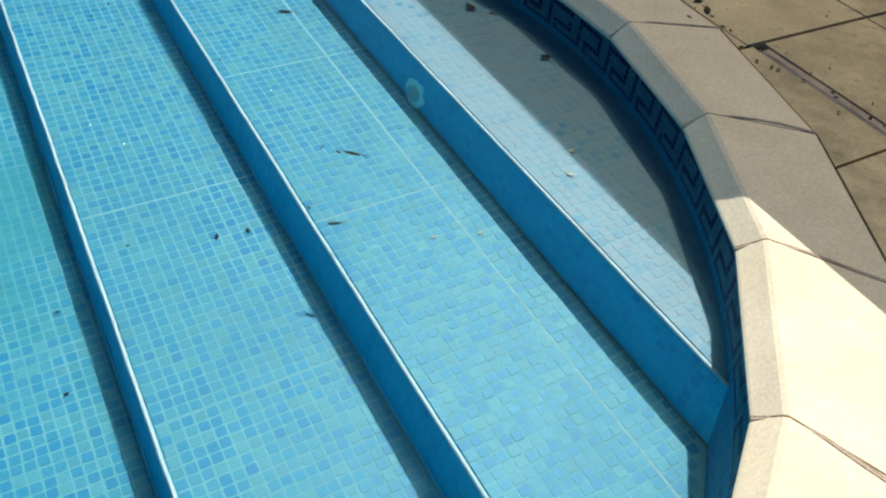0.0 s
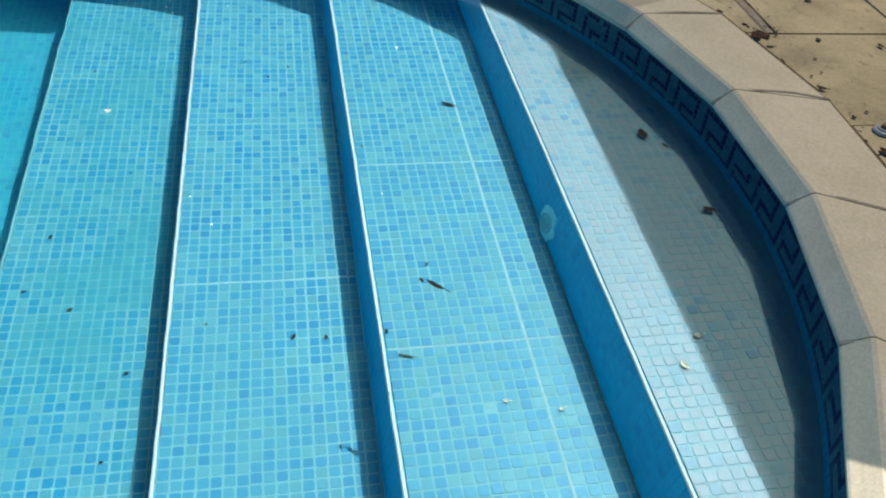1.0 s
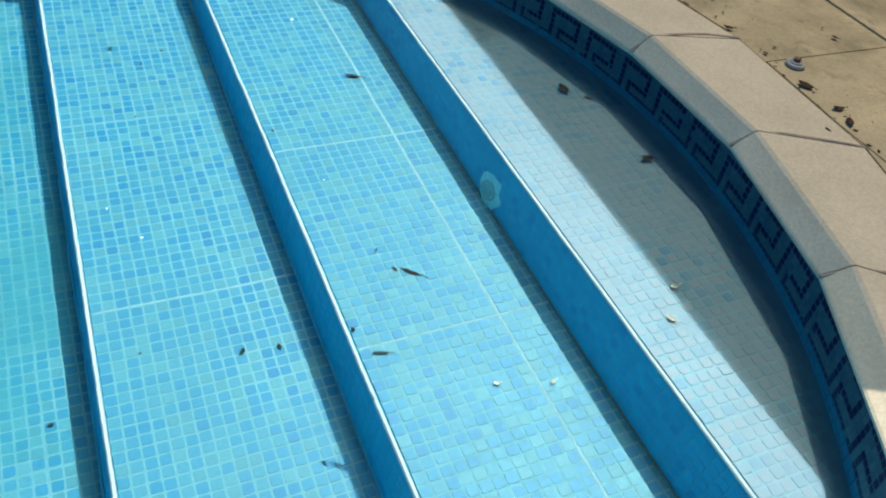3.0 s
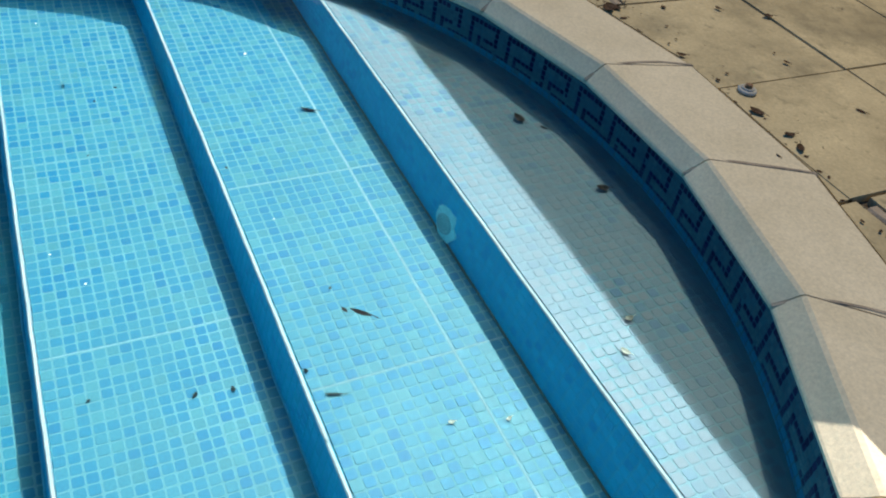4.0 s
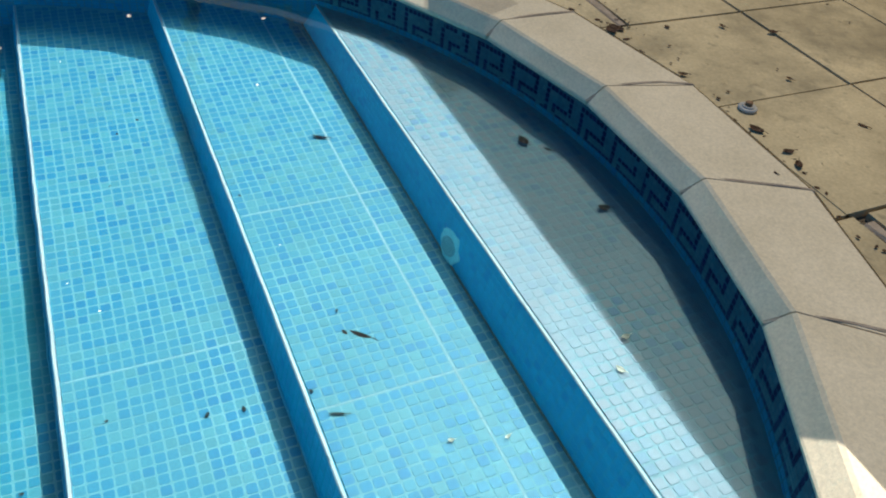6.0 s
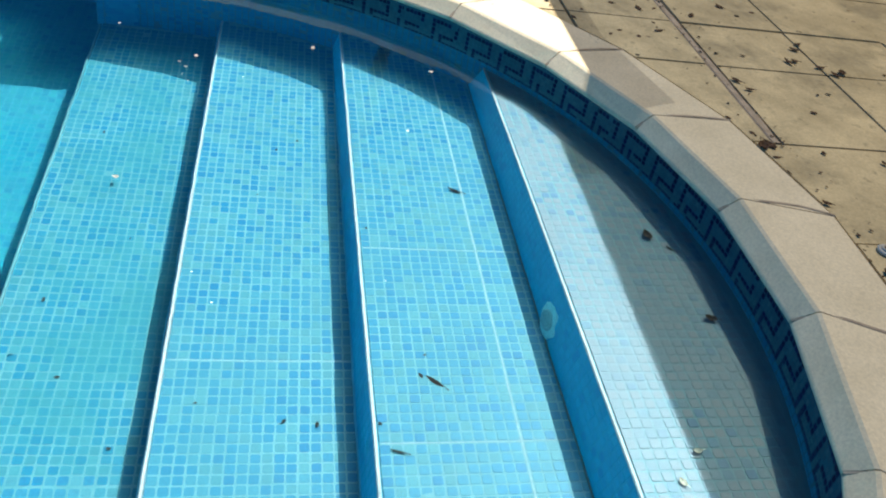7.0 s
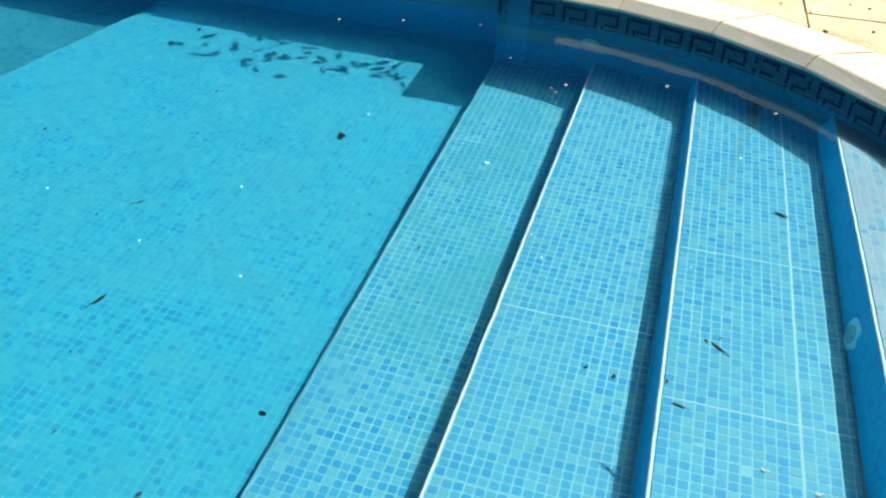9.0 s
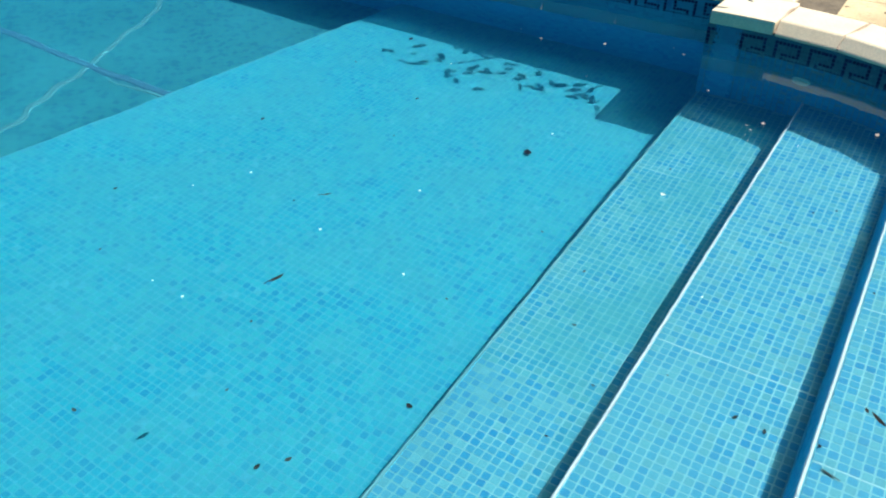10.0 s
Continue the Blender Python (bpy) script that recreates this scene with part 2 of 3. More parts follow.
def sheet(name, places, material, parent):
    """Many mosaic pieces joined: places are rows of origin, u, v, w axes."""
    places = np.array(places).reshape(-1, 4, 3)
    n = len(places)
    co = places[:, None, 0] + PV[None, :, 0:1] * places[:, None, 1] + PV[None, :, 1:2] * places[:, None, 2] + PV[None, :, 2:3] * places[:, None, 3]
    faces = (np.array(PF)[None] + (np.arange(n) * len(PV))[:, None, None]).reshape(-1, 4)
    me = bpy.data.meshes.new(name)
    me.from_pydata(co.reshape(-1, 3).tolist(), [], faces.tolist())
    me.materials.append(material)
    ob = new(name, me)
    ob.parent = parent
    return tagged(ob, kind="stuff")


def piece_mesh(name, material):
    me = bpy.data.meshes.new(name)
    me.from_pydata(PV.tolist(), [], PF)
    me.materials.append(material)
    return me


def single(name, me, parent, place):
    o, u, v, w = place
    ob = new(name, me)
    ob.parent = parent
    ob.matrix_basis = Matrix(((u[0], v[0], w[0], o[0]), (u[1], v[1], w[1], o[1]), (u[2], v[2], w[2], o[2]), (0, 0, 0, 1)))
    return ob


rng = random.Random(5)


def jitter(o, u, v, w):
    a = rng.gauss(0, 0.012)
    c, s = math.cos(a), math.sin(a)
    u, v = np.array(u, float), np.array(v, float)
    t1, t2 = rng.gauss(0, 0.006), rng.gauss(0, 0.006)
    w = np.array(w, float) + u * t1 + v * t2
    return [np.array(o, float) + u * rng.gauss(0, 0.0004) + v * rng.gauss(0, 0.0004) + w * rng.gauss(0, 0.0002), u * c + v * s, v * c - u * s, w]


def inside(x, y, r):
    return (x - CX) ** 2 + (y - CY) ** 2 < r * r or y > CY


# ---- the pool ----
def pool_outline(r, grow=0.0, n=64):
    a = math.degrees(math.asin((YS - CY) / r))
    return (
        arc(r, 180 - a - 360, a, n) + [(XF + grow, YS), (XF + grow, YEND), (XN - grow, YEND), (XN - grow, YS)])


steps = empty("pool_steps")
tagged(steps, "wide curved-end pool steps of pale blue mosaic", "steps", kind="structure")
TILE_ME = piece_mesh("mosaic_tile", TILE_ONE)
SHALLOW_ME = piece_mesh("shallow_tile", SHALLOW_ONE)


def chord(y, r):
    h = math.sqrt(max(r * r - (y - CY) ** 2, 0.01))
    return CX - h, CX + h


def build_step(k):
    z, below = D[k], (D[k + 1] if k < 3 else FLOOR)
    st = empty("step")
    st.parent = steps
    st["label"] = "submerged step with pale blue mosaic tread and white nosing"
    bm_ = bmesh.new()
    n = 40
    x0, x1 = chord(min(nosing(k, 2), CY), RW + 0.02)
    front = [(x1, nosing(k, x1) - 0.012), (x0, nosing(k, x0) - 0.012)]
    if k == 0:
        a0 = math.degrees(math.asin(-(CY + 0.012) / (RW + 0.02)))
        prism(bm_, arc(RW + 0.02, -180 - a0, a0, n) , below - 0.02, z + 0.0011)
    else:
        back = NY[k - 1] - 0.03
        xb0, xb1 = chord(back, RW + 0.02)
        prism(bm_, [(xb0, back), (xb1, back)] + front, below - 0.02, z + 0.0011)
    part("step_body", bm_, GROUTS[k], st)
    # white corner strip
    bm_ = bmesh.new()
    segs = 60
    prev = None
    for i in range(segs + 1):
        x = x0 + 0.03 + (x1 - x0 - 0.06) * i / segs
        y = nosing(k, x) + noise.noise((x * 9, k * 3.1, 0)) * 0.0012
        ring = [bm_.verts.new(p) for p in ((x, y - 0.010, z - 0.004), (x, y - 0.0085, z + 0.0018), (x, y - 0.003, z + 0.0025), (x, y - 0.0005, z - 0.001), (x, y - 0.0015, z - 0.004), (x, y - 0.006, z - 0.007))]
        if prev:
            for a in range(6):
                bm_.faces.new((prev[a], ring[a], ring[(a + 1) % 6], prev[(a + 1) % 6]))
        prev = ring
    part("nosing_strip", bm_, TRIM if k < 3 else GROUTS[3], st, "white nosing strip" if k < 3 else "greenish nosing strip of the lowest step")
    # tread pieces, in sheets of twelve
    top, near = [], []
    hi_y = NY[k] - 0.0105
    lo_y = NY[k - 1] + BATTER[k - 1] - 0.006 if k else CY - RW
    shift = (1.532 + (0.0 if k == 1 else (0.33 if k == 2 else 0.19 if k == 0 else 0.07))) % (24 * PITCH + 0.002)
    for j in range(60):
        y = hi_y - (j + 0.5) * PITCH - (j // 12) * (0.0052 if k == 1 else 0.0014)
        if y < lo_y + 0.008:
            break
        for i in range(-24, 150):
            x = shift + (i + 0.5) * PITCH + (i // 24) * 0.0036
            yy = y + (x - 2.0) * NS[k]
            if not inside(x, yy, RW - 0.012) or not inside(x, yy - 0.01, RW - 0.012) or not x0 < x < x1:
                continue
            p = jitter((x, yy, z), (1, 0, 0), (0, 1, 0), (0, 0, 1))
            (near if 1.0 < x < 1.62 and len(near) < 290 and j < 13 else top).append(p)
    sheet("tread_mosaic", top, SHALLOW_MANY if k == 0 else LOW_TREAD_MANY if k == 3 else TILE_MANY, st)
    for p in near:
        single("mosaic_tile", SHALLOW_ME if k == 0 else TILE_ME, st, p)
    # riser pieces, on a face that leans out towards its foot
    rise = []
    rows = int((z - below - 0.012) / PITCH)
    lean = (BATTER[k] + 0.005) / (z - below)
    for j in range(rows + 1):
        fall_ = 0.012 + (j + 0.5) * PITCH
        for i in range(-24, 150):
            x = shift + (i + 0.5) * PITCH
            if x0 + 0.02 < x < x1 - 0.02:
                rise.append(jitter((x, nosing(k, x) - 0.006 + lean * fall_, z - fall_), (1, 0, 0), (0, -lean, 1), (0, 1, lean)))
    bm_ = bmesh.new()
    prof = ((-0.016, z - 0.0035), (-0.0046, z - 0.0035), (BATTER[k] + 0.0004, below), (-0.016, below))
    ends = [[bm_.verts.new((x, nosing(k, x) + dy, zz)) for dy, zz in prof] for x in (x0, x1)]
    for a in range(4):
        bm_.faces.new((ends[0][a], ends[1][a], ends[1][(a + 1) % 4], ends[0][(a + 1) % 4]))
    bm_.faces.new(ends[0][::-1])
    bm_.faces.new(ends[1])
    bmesh.ops.recalc_face_normals(bm_, faces=bm_.faces)
    part("riser_bed", bm_, RISER_GROUT, st)
    sheet("riser_mosaic", rise, RISER_MANY, st)


for k in range(4):
    build_step(k)

# floor of the shallow part, its edge, and the lower floor beyond
pool_floor = empty("pool_floor")
tagged(pool_floor, "blue mosaic pool floor with dark specks of dirt", "floor", kind="structure")
bm_ = bmesh.new()
prism(bm_, [(XN - 0.1, 1.2), (XF + 0.1, 1.2), (XF + 0.1, floor_edge(XF + 0.1)), (XN - 0.1, floor_edge(XN - 0.1))], LOW - 0.2, FLOOR + 0.0013)
part("floor_bed", bm_, FLOOR_GROUT, pool_floor)
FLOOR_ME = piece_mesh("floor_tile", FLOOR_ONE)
many, few = [], []
for j in range(110):
    y = NY[3] + 0.004 + (j + 0.5) * PITCH + (j // 12) * 0.0018
    for i in range(170):
        x = XN + 0.004 + (i + 0.5) * PITCH + (i // 12) * 0.0016
        if x > XF - 0.012 or y > floor_edge(x) - 0.014:
            continue
        p = jitter((x, y, FLOOR), (1, 0, 0), (0, 1, 0), (0, 0, 1))
        (few if 1.1 < x < 1.6 and 1.45 < y < 1.9 and len(few) < 290 else many).append(p)
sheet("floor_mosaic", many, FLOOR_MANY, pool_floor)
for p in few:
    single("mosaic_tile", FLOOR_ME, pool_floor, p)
bm_ = bmesh.new()
prism(bm_, [(XN - 0.1, floor_edge(XN) - 0.4), (XF + 0.1, floor_edge(XF) - 0.4), (XF + 0.1, YEND + 0.1), (XN - 0.1, YEND + 0.1)], LOW - 0.3, LOW)


def far_mosaic(name, mix, scale):
    m, nt, b = mat(name, 0.3)
    pos = world_pos(nt)
    v = node(nt, "TexVoronoi", Scale=scale, Randomness=0.0)
    nt.links.new(pos, v.inputs["Vector"])
    sep = nt.nodes.new("ShaderNodeSeparateColor")
    nt.links.new(v.outputs["Color"], sep.inputs[0])
    col = ramp(nt, mix, sep.outputs[0], "CONSTANT").outputs[0]
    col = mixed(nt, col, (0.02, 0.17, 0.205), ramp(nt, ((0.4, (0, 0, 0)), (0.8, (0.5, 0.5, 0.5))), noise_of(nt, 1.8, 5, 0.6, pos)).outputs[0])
    nt.links.new(col, b.inputs["Base Color"])
    return m


# lower floor: similar tile in a darker teal than the shallow floor
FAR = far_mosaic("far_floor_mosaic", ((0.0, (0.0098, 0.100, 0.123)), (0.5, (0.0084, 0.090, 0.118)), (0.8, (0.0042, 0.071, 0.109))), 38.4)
FARWALL = far_mosaic("far_wall_mosaic", WALL_MIX, 38.4)
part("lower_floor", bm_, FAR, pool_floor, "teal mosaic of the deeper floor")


def strip(name, line, wide, z, material, parent, rough=0.0, label=""):
    """A thin band along a bent line."""
    bm_ = bmesh.new()
    prev = None
    pts = []
    for (x0, y0), (x1, y1) in zip(line, line[1:]):
        n = max(2, int(math.hypot(x1 - x0, y1 - y0) / 0.05))
        pts += [(x0 + (x1 - x0) * i / n, y0 + (y1 - y0) * i / n) for i in range(n)]
    pts.append(line[-1])
    for i, (x, y) in enumerate(pts):
        a, b_ = pts[max(i - 1, 0)], pts[min(i + 1, len(pts) - 1)]
        d = Vector((b_[0] - a[0], b_[1] - a[1])).normalized()
        o = rough * noise.noise((x * 7, y * 7, 3.3))
        w = wide * (1 + 0.35 * noise.noise((x * 11, y * 11, 8.1)))
        ring = [bm_.verts.new((x - d.y * q, y + d.x * q, zz)) for q, zz in ((o - w, z - 0.006), (o - w * 0.6, z), (o + w * 0.6, z), (o + w, z - 0.006))]
        if prev:
            for a_ in range(3):
                bm_.faces.new((prev[a_], prev[a_ + 1], ring[a_ + 1], ring[a_]))
        prev = ring
    bmesh.ops.recalc_face_normals(bm_, faces=bm_.faces)
    return part(name, bm_, material, parent, label)


# bands laid on the lower floor, two pale and one dark
strip("pale_seam", [(1.6, 3.88), (2.45, 4.15), (2.8, 4.28), (3.4, 4.57), (3.9, 4.77)], 0.020, LOW + 0.004, LOW_BAND, pool_floor, 0.05)
strip("pale_seam", [(2.42, 3.95), (2.46, 3.62)], 0.012, LOW + 0.004, LOW_BAND, pool_floor, 0.02)
strip("dark_seam", [(2.50, 3.45), (2.47, 4.1), (2.48, 4.9), (2.5, 6.5)], 0.026, LOW + 0.0055, DARK_BAND, pool_floor, 0.01)

# walls
pool_wall = empty("wall_rounded_end")
tagged(pool_wall, "curved blue mosaic pool wall with a navy key border", "pool wall", kind="structure")
aw = math.degrees(math.asin((YS - CY) / RW))
bm_ = bmesh.new()
inner = arc(RW - 0.0012, -180 - aw, aw, 96)
outer = arc(RW + 0.20, -180 - aw, aw, 96)
for (p, q), (s, t) in zip(zip(inner, inner[1:]), zip(outer, outer[1:])):
    v = [bm_.verts.new((*c, z)) for z in (-1.3, 0.074) for c in (p, q, t, s)]
    for f in ((0, 4, 5, 1), (4, 7, 6, 5), (2, 6, 7, 3)):
        bm_.faces.new([v[i] for i in f])
part("wall_body", bm_, WALL_GROUT, pool_wall)
KEY = ("XXXXXXX..", "X.....X..", "X.....X..", "X.XXXXX..", "X.X......", "X.X......", "X.XXXXXXX")
KP = 0.0162                     # pitch of the small border pieces
plainp, navy, border = [], [], []


def ring_place(a, z, k=1.0):
    ca, sa = math.cos(a), math.sin(a)
    p = jitter((CX + RW * ca, CY + RW * sa, z), (sa, -ca, 0), (0, 0, 1), (-ca, -sa, 0))
    p[1], p[2] = p[1] * k, p[2] * k
    return p


span = math.pi + 2 * radians(aw)
for i in range(int(span * RW / PITCH)):
    a = radians(aw) - (i + 0.5) * PITCH / RW
    x, y = CX + RW * math.cos(a), CY + RW * math.sin(a)
    zl = next((D[k] for k in range(4) if y < nosing(k, x)), FLOOR)
    for j in range(40):
        zc = 0.058 - 7 * KP - (j + 0.5) * PITCH - (0.008 if j >= 9 else 0.0)
        if zc < zl - 0.01:
            break
        plainp.append(ring_place(a, zc))
for i in range(int(span * RW / KP)):
    a = radians(aw) - (i + 0.5) * KP / RW
    for j in range(7):
        p = ring_place(a, 0.058 - (j + 0.5) * KP, 0.63 if KEY[j][i % 9] == "X" else 0.61)
        (navy if KEY[j][i % 9] == "X" else border).append(p)
sheet("wall_mosaic", plainp, WALL_MANY, pool_wall)
sheet("border_ground", border, BORDER_MANY, pool_wall)
NAVY_ME = piece_mesh("navy_tile", NAVY_ONE)
near_navy = sorted(navy, key=lambda p: (p[0][0] - 1.6) ** 2 + (p[0][1] + 0.4) ** 2)
for p in near_navy[:280]:
    single("navy_tile", NAVY_ME, pool_wall, p)
if near_navy[280:]:
    sheet("key_border", near_navy[280:], NAVY_MANY, pool_wall)


def straight_wall(name, p, q, label):
    """A wall whose wet face runs from p to q, with the water on its left hand."""
    w = empty(name)
    tagged(w, label, "pool wall", kind="structure")
    p, q = Vector(p), Vector(q)
    u = (q - p).normalized()
    nrm = Vector((-u.y, u.x))
    bm_ = bmesh.new()
    o1, o2 = p - nrm * 0.2, q - nrm * 0.2
    prism(bm_, [tuple(p), tuple(o1), tuple(o2), tuple(q)], -1.3, 0.074)
    bmesh.ops.recalc_face_normals(bm_, faces=bm_.faces)
    part("wall_body", bm_, FARWALL, w)
    dark = []
    for i in range(int((q - p).length / KP)):
        for j in range(7):
            if KEY[j][i % 9] == "X":
                c = p + u * ((i + 0.5) * KP)
                pl = jitter((c.x, c.y, 0.058 - (j + 0.5) * KP), (u.x, u.y, 0), (0, 0, 1), (nrm.x, nrm.y, 0))
                pl[1], pl[2] = pl[1] * 0.6, pl[2] * 0.6
                dark.append(pl)
    sheet("key_border", dark, NAVY_MANY, w)
    return w


straight_wall("wall_long_far", (XF, YS), (XF, YEND), "straight blue mosaic pool wall with a navy key border")
straight_wall("wall_short_far", (CX + RW * math.cos(radians(aw)), YS), (XF, YS), "short return of the blue mosaic pool wall")
straight_wall("wall_short_near", (XN, YS), (CX - RW * math.cos(radians(aw)), YS), "short return of the blue mosaic pool wall")
straight_wall("wall_long_near", (XN, YEND), (XN, YS), "straight blue mosaic pool wall with a navy key border")
straight_wall("wall_end", (XF, YEND), (XN, YEND), "far end wall of the pool in blue mosaic")

# water
bm_ = bmesh.new()
bm_.faces.new([bm_.verts.new((x, y, 0)) for x, y in pool_outline(RW + 0.001)])
water = obj("water", bm_, WATER)
water.visible_shadow = False
tagged(water, "clear still pool water with faint ripples", "water", kind="structure")

# ---- deck ----
bm_ = bmesh.new()
inner = pool_outline(RW + 0.12, 0.12)
outer = [(-900, -900), (900, -900), (900, 900), (-900, 900)]
loops = []
for pts in (inner, outer):
    vs = [bm_.verts.new((x, y, DECK - 0.022)) for x, y in pts]
    loops += [bm_.edges.new((vs[i], vs[(i + 1) % len(vs)])) for i in range(len(vs))]
bmesh.ops.triangle_fill(bm_, use_beauty=True, edges=loops, normal=(0, 0, 1))
ground = obj("ground", bm_, MORTAR)
tagged(ground, "sandy bedding under the paving", "ground", kind="structure")

JOINTS = [-85.05 + 13.75 * k for k in range(-6, 5)] + [-14.9, -6.3]
JOINTS = [-183.1, -173.6] + JOINTS + [3.1]
coping = empty("coping")
tagged(coping, "cream cast-stone coping round the pool edge", "coping", kind="structure")
PROFILE = ((RL + 0.004, 0.074), (RL, 0.078), (RL, 0.084), (RL + 0.003, 0.089), (RL + 0.036, DECK - 0.005), (RL + 0.044, DECK), (RO - 0.006, DECK), (RO, DECK - 0.006), (RO, 0.074))


def skewed(a, r):
    """Angle of a coping joint at radius r: the joints stand a little askew."""
    return a + (1.55 - 2.85 * (r - RL) / (RO - RL)) * slant(a)


def slant(a):
    return 1.0 if -172 < a < -20 else 0.0


def ring_stone(a0, a1):
    """One coping stone, with straight edges between its joints."""
    bm_ = bmesh.new()
    g0, g1 = math.degrees(0.0022 / RL), math.degrees(0.0022 / RL)
    ends = []
    for a, g in ((a0, g0), (a1, -g1)):
        ends.append([bm_.verts.new((CX + r * math.cos(radians(skewed(a, r) + g)), CY + r * math.sin(radians(skewed(a, r) + g)), z)) for r, z in PROFILE])
    n = len(PROFILE)
    for i in range(n):
        j = (i + 1) % n
        bm_.faces.new((ends[0][i], ends[1][i], ends[1][j], ends[0][j]))
    bm_.faces.new(ends[0][::-1])
    bm_.faces.new(ends[1])
    bmesh.ops.recalc_face_normals(bm_, faces=bm_.faces)
    return bm_


for a0, a1 in zip(JOINTS[1:], JOINTS[2:-1]):
    part("coping_stone", ring_stone(a0, a1), COPING, coping)


def block(name, pts, z0, z1, material, parent, width=0.006):
    bm_ = bmesh.new()
    prism(bm_, pts, z0, z1)
    bmesh.ops.recalc_face_normals(bm_, faces=bm_.faces)
    soften(bm_, width)
    return part(name, bm_, material, parent)


for side in (1, -1):
    def mx(x):
        return x if side == 1 else 2 * CX - x
    a0, a1 = -6.1, 2.9
    pts = arc(RL, a0, a1, 3) + [(XF - 0.012, YS - 0.012), (XF - 0.012, CY + (RO) * math.sin(radians(a0))), (CX + RO * math.cos(radians(a0)), CY + RO * math.sin(radians(a0)))]
    block("coping_stone", [(mx(x), y) for x, y in pts], 0.074, DECK, COPING, coping, 0.010)
    y = YS - 0.28
    while y < 7.0:
        block("coping_stone", [(mx(x), yy) for x, yy in ((XF - 0.010, y), (XF + 0.29, y), (XF + 0.29, y + 0.405), (XF - 0.010, y + 0.405))], 0.074, DECK, COPING, coping, 0.010)
        y += 0.41

pavement = empty("pavement")
tagged(pavement, "weathered sandstone-coloured paving slabs with dirty joints", "paving", kind="structure")


def clip(poly, a, b_, c):
    """Keep the part of a convex outline where a*x + b*y >= c."""
    out = []
    for (x0, y0), (x1, y1) in zip(poly, poly[1:] + poly[:1]):
        d0, d1 = a * x0 + b_ * y0 - c, a * x1 + b_ * y1 - c
        if d0 >= 0:
            out.append((x0, y0))
        if (d0 >= 0) != (d1 >= 0):
            t = d0 / (d0 - d1)
            out.append((x0 + (x1 - x0) * t, y0 + (y1 - y0) * t))
    return out


def wedges(rect):
    """A slab's outline less the coping: convex pieces, one for each stone that it meets."""
    if all((x - CX) ** 2 + (y - CY) ** 2 > (RO + 0.3) ** 2 for x, y in rect):
        return [rect]
    res = []
    outer = [skewed(a, RO) for a in JOINTS]
    for a0, a1 in zip(outer, outer[1:]):
        p = rect
        r0, r1 = radians(a0), radians(a1)
        am, rc = (r0 + r1) / 2, (RO + 0.005) * math.cos((r1 - r0) / 2)
        for a, b_, c in ((-math.sin(r0), math.cos(r0), -math.sin(r0) * CX + math.cos(r0) * CY),
                         (math.sin(r1), -math.cos(r1), math.sin(r1) * CX - math.cos(r1) * CY),
                         (math.cos(am), math.sin(am), math.cos(am) * CX + math.sin(am) * CY + rc)):
            p = clip(p, a, b_, c) if len(p) > 2 else []
        if len(p) > 2:
            res.append(p)
    return res


GX = [1.882 - 0.47 * k for k in range(8, 0, -1)] + [1.882, 2.356, 2.86, 3.21] + [3.21 + 0.46 * k for k in range(1, 9)]
GY = [-4.6, -4.2, -3.78, -3.36, -2.94, -2.5, -2.05, -1.62, -1.185, -0.757] + [-0.722 + 0.41 * k for k in range(0, 7)]
for y, yn in zip(GY, GY[1:]):
    for x, xnext in zip(GX, GX[1:]):
        ynext = yn
        if -1.0 < ynext < -0.75 and 1.4 < x < 2.3:
            ynext = -0.70
        SX, SY = xnext - x, ynext - y
        if SY < 0.05:
            continue
        g = 0.0048
        x1 = x + SX - g
        y1 = y + SY - g
        if y + SY / 2 > CY and XN < x + SX / 2 < XF:
            continue
        rect = [(x + g, y + g), (x1, y + g), (x1, y1), (x + g, y1)]
        if rect[0][1] > 0.95 and not (x > XF + 0.29 or x1 < XN - 0.29):
            continue
        if y1 > 1.09:
            rect = clip(clip(rect, 1, 0, XF + 0.294) if x > CX else clip(rect, -1, 0, -(XN - 0.294)), 0, 1, -9)
        polys = wedges(rect) if len(rect) > 2 else []
        polys = [p for p in polys if len(p) > 2]
        if not polys:
            continue
        bm_ = bmesh.new()
        lift = rng.uniform(-0.0025, 0.0025)
        for p in polys:
            vs = [bm_.verts.new((px, py, DECK - 0.003 + lift)) for px, py in p]
            try:
                bm_.faces.new(vs)
            except ValueError:
                pass
        bmesh.ops.remove_doubles(bm_, verts=bm_.verts, dist=0.0008)
        bmesh.ops.dissolve_degenerate(bm_, edges=bm_.edges, dist=0.0005)
        r = bmesh.ops.extrude_face_region(bm_, geom=bm_.faces[:])
        bmesh.ops.translate(bm_, verts=[v for v in r["geom"] if isinstance(v, bmesh.types.BMVert)], vec=(0, 0, -0.035))
        bmesh.ops.recalc_face_normals(bm_, faces=bm_.faces)
        if not bm_.faces:
            bm_.free()
            continue
        part("paving_slab", bm_, SLAB, pavement)

# unseen house wall and porch cloth, added to shade the paving and top step
house = empty("house", (0, -6, DECK))
tagged(house, "unseen ochre house with a shade cloth porch, added to cast shade", "house", kind="structure")
bm_ = bmesh.new()
prism(bm_, [(-6, -1.0), (10, -1.0), (10, 0), (-6, 0)], -0.05, 3.4)
part("wall", bm_, RENDERED, house)
ZR = 2.6
EDGE = -0.237 - SUN_Y * (ZR - DECK)


def front(x):
    return EDGE + 6.015 - 0.02 * (x - 1.8)


bm_ = bmesh.new()
bm_.faces.new([bm_.verts.new((x, y, ZR - DECK + 0.25 * (EDGE + 6.0 - y) / 4)) for x, y in ((-6, 0.0), (10, 0.0), (10, front(10)), (-6, front(-6)))])
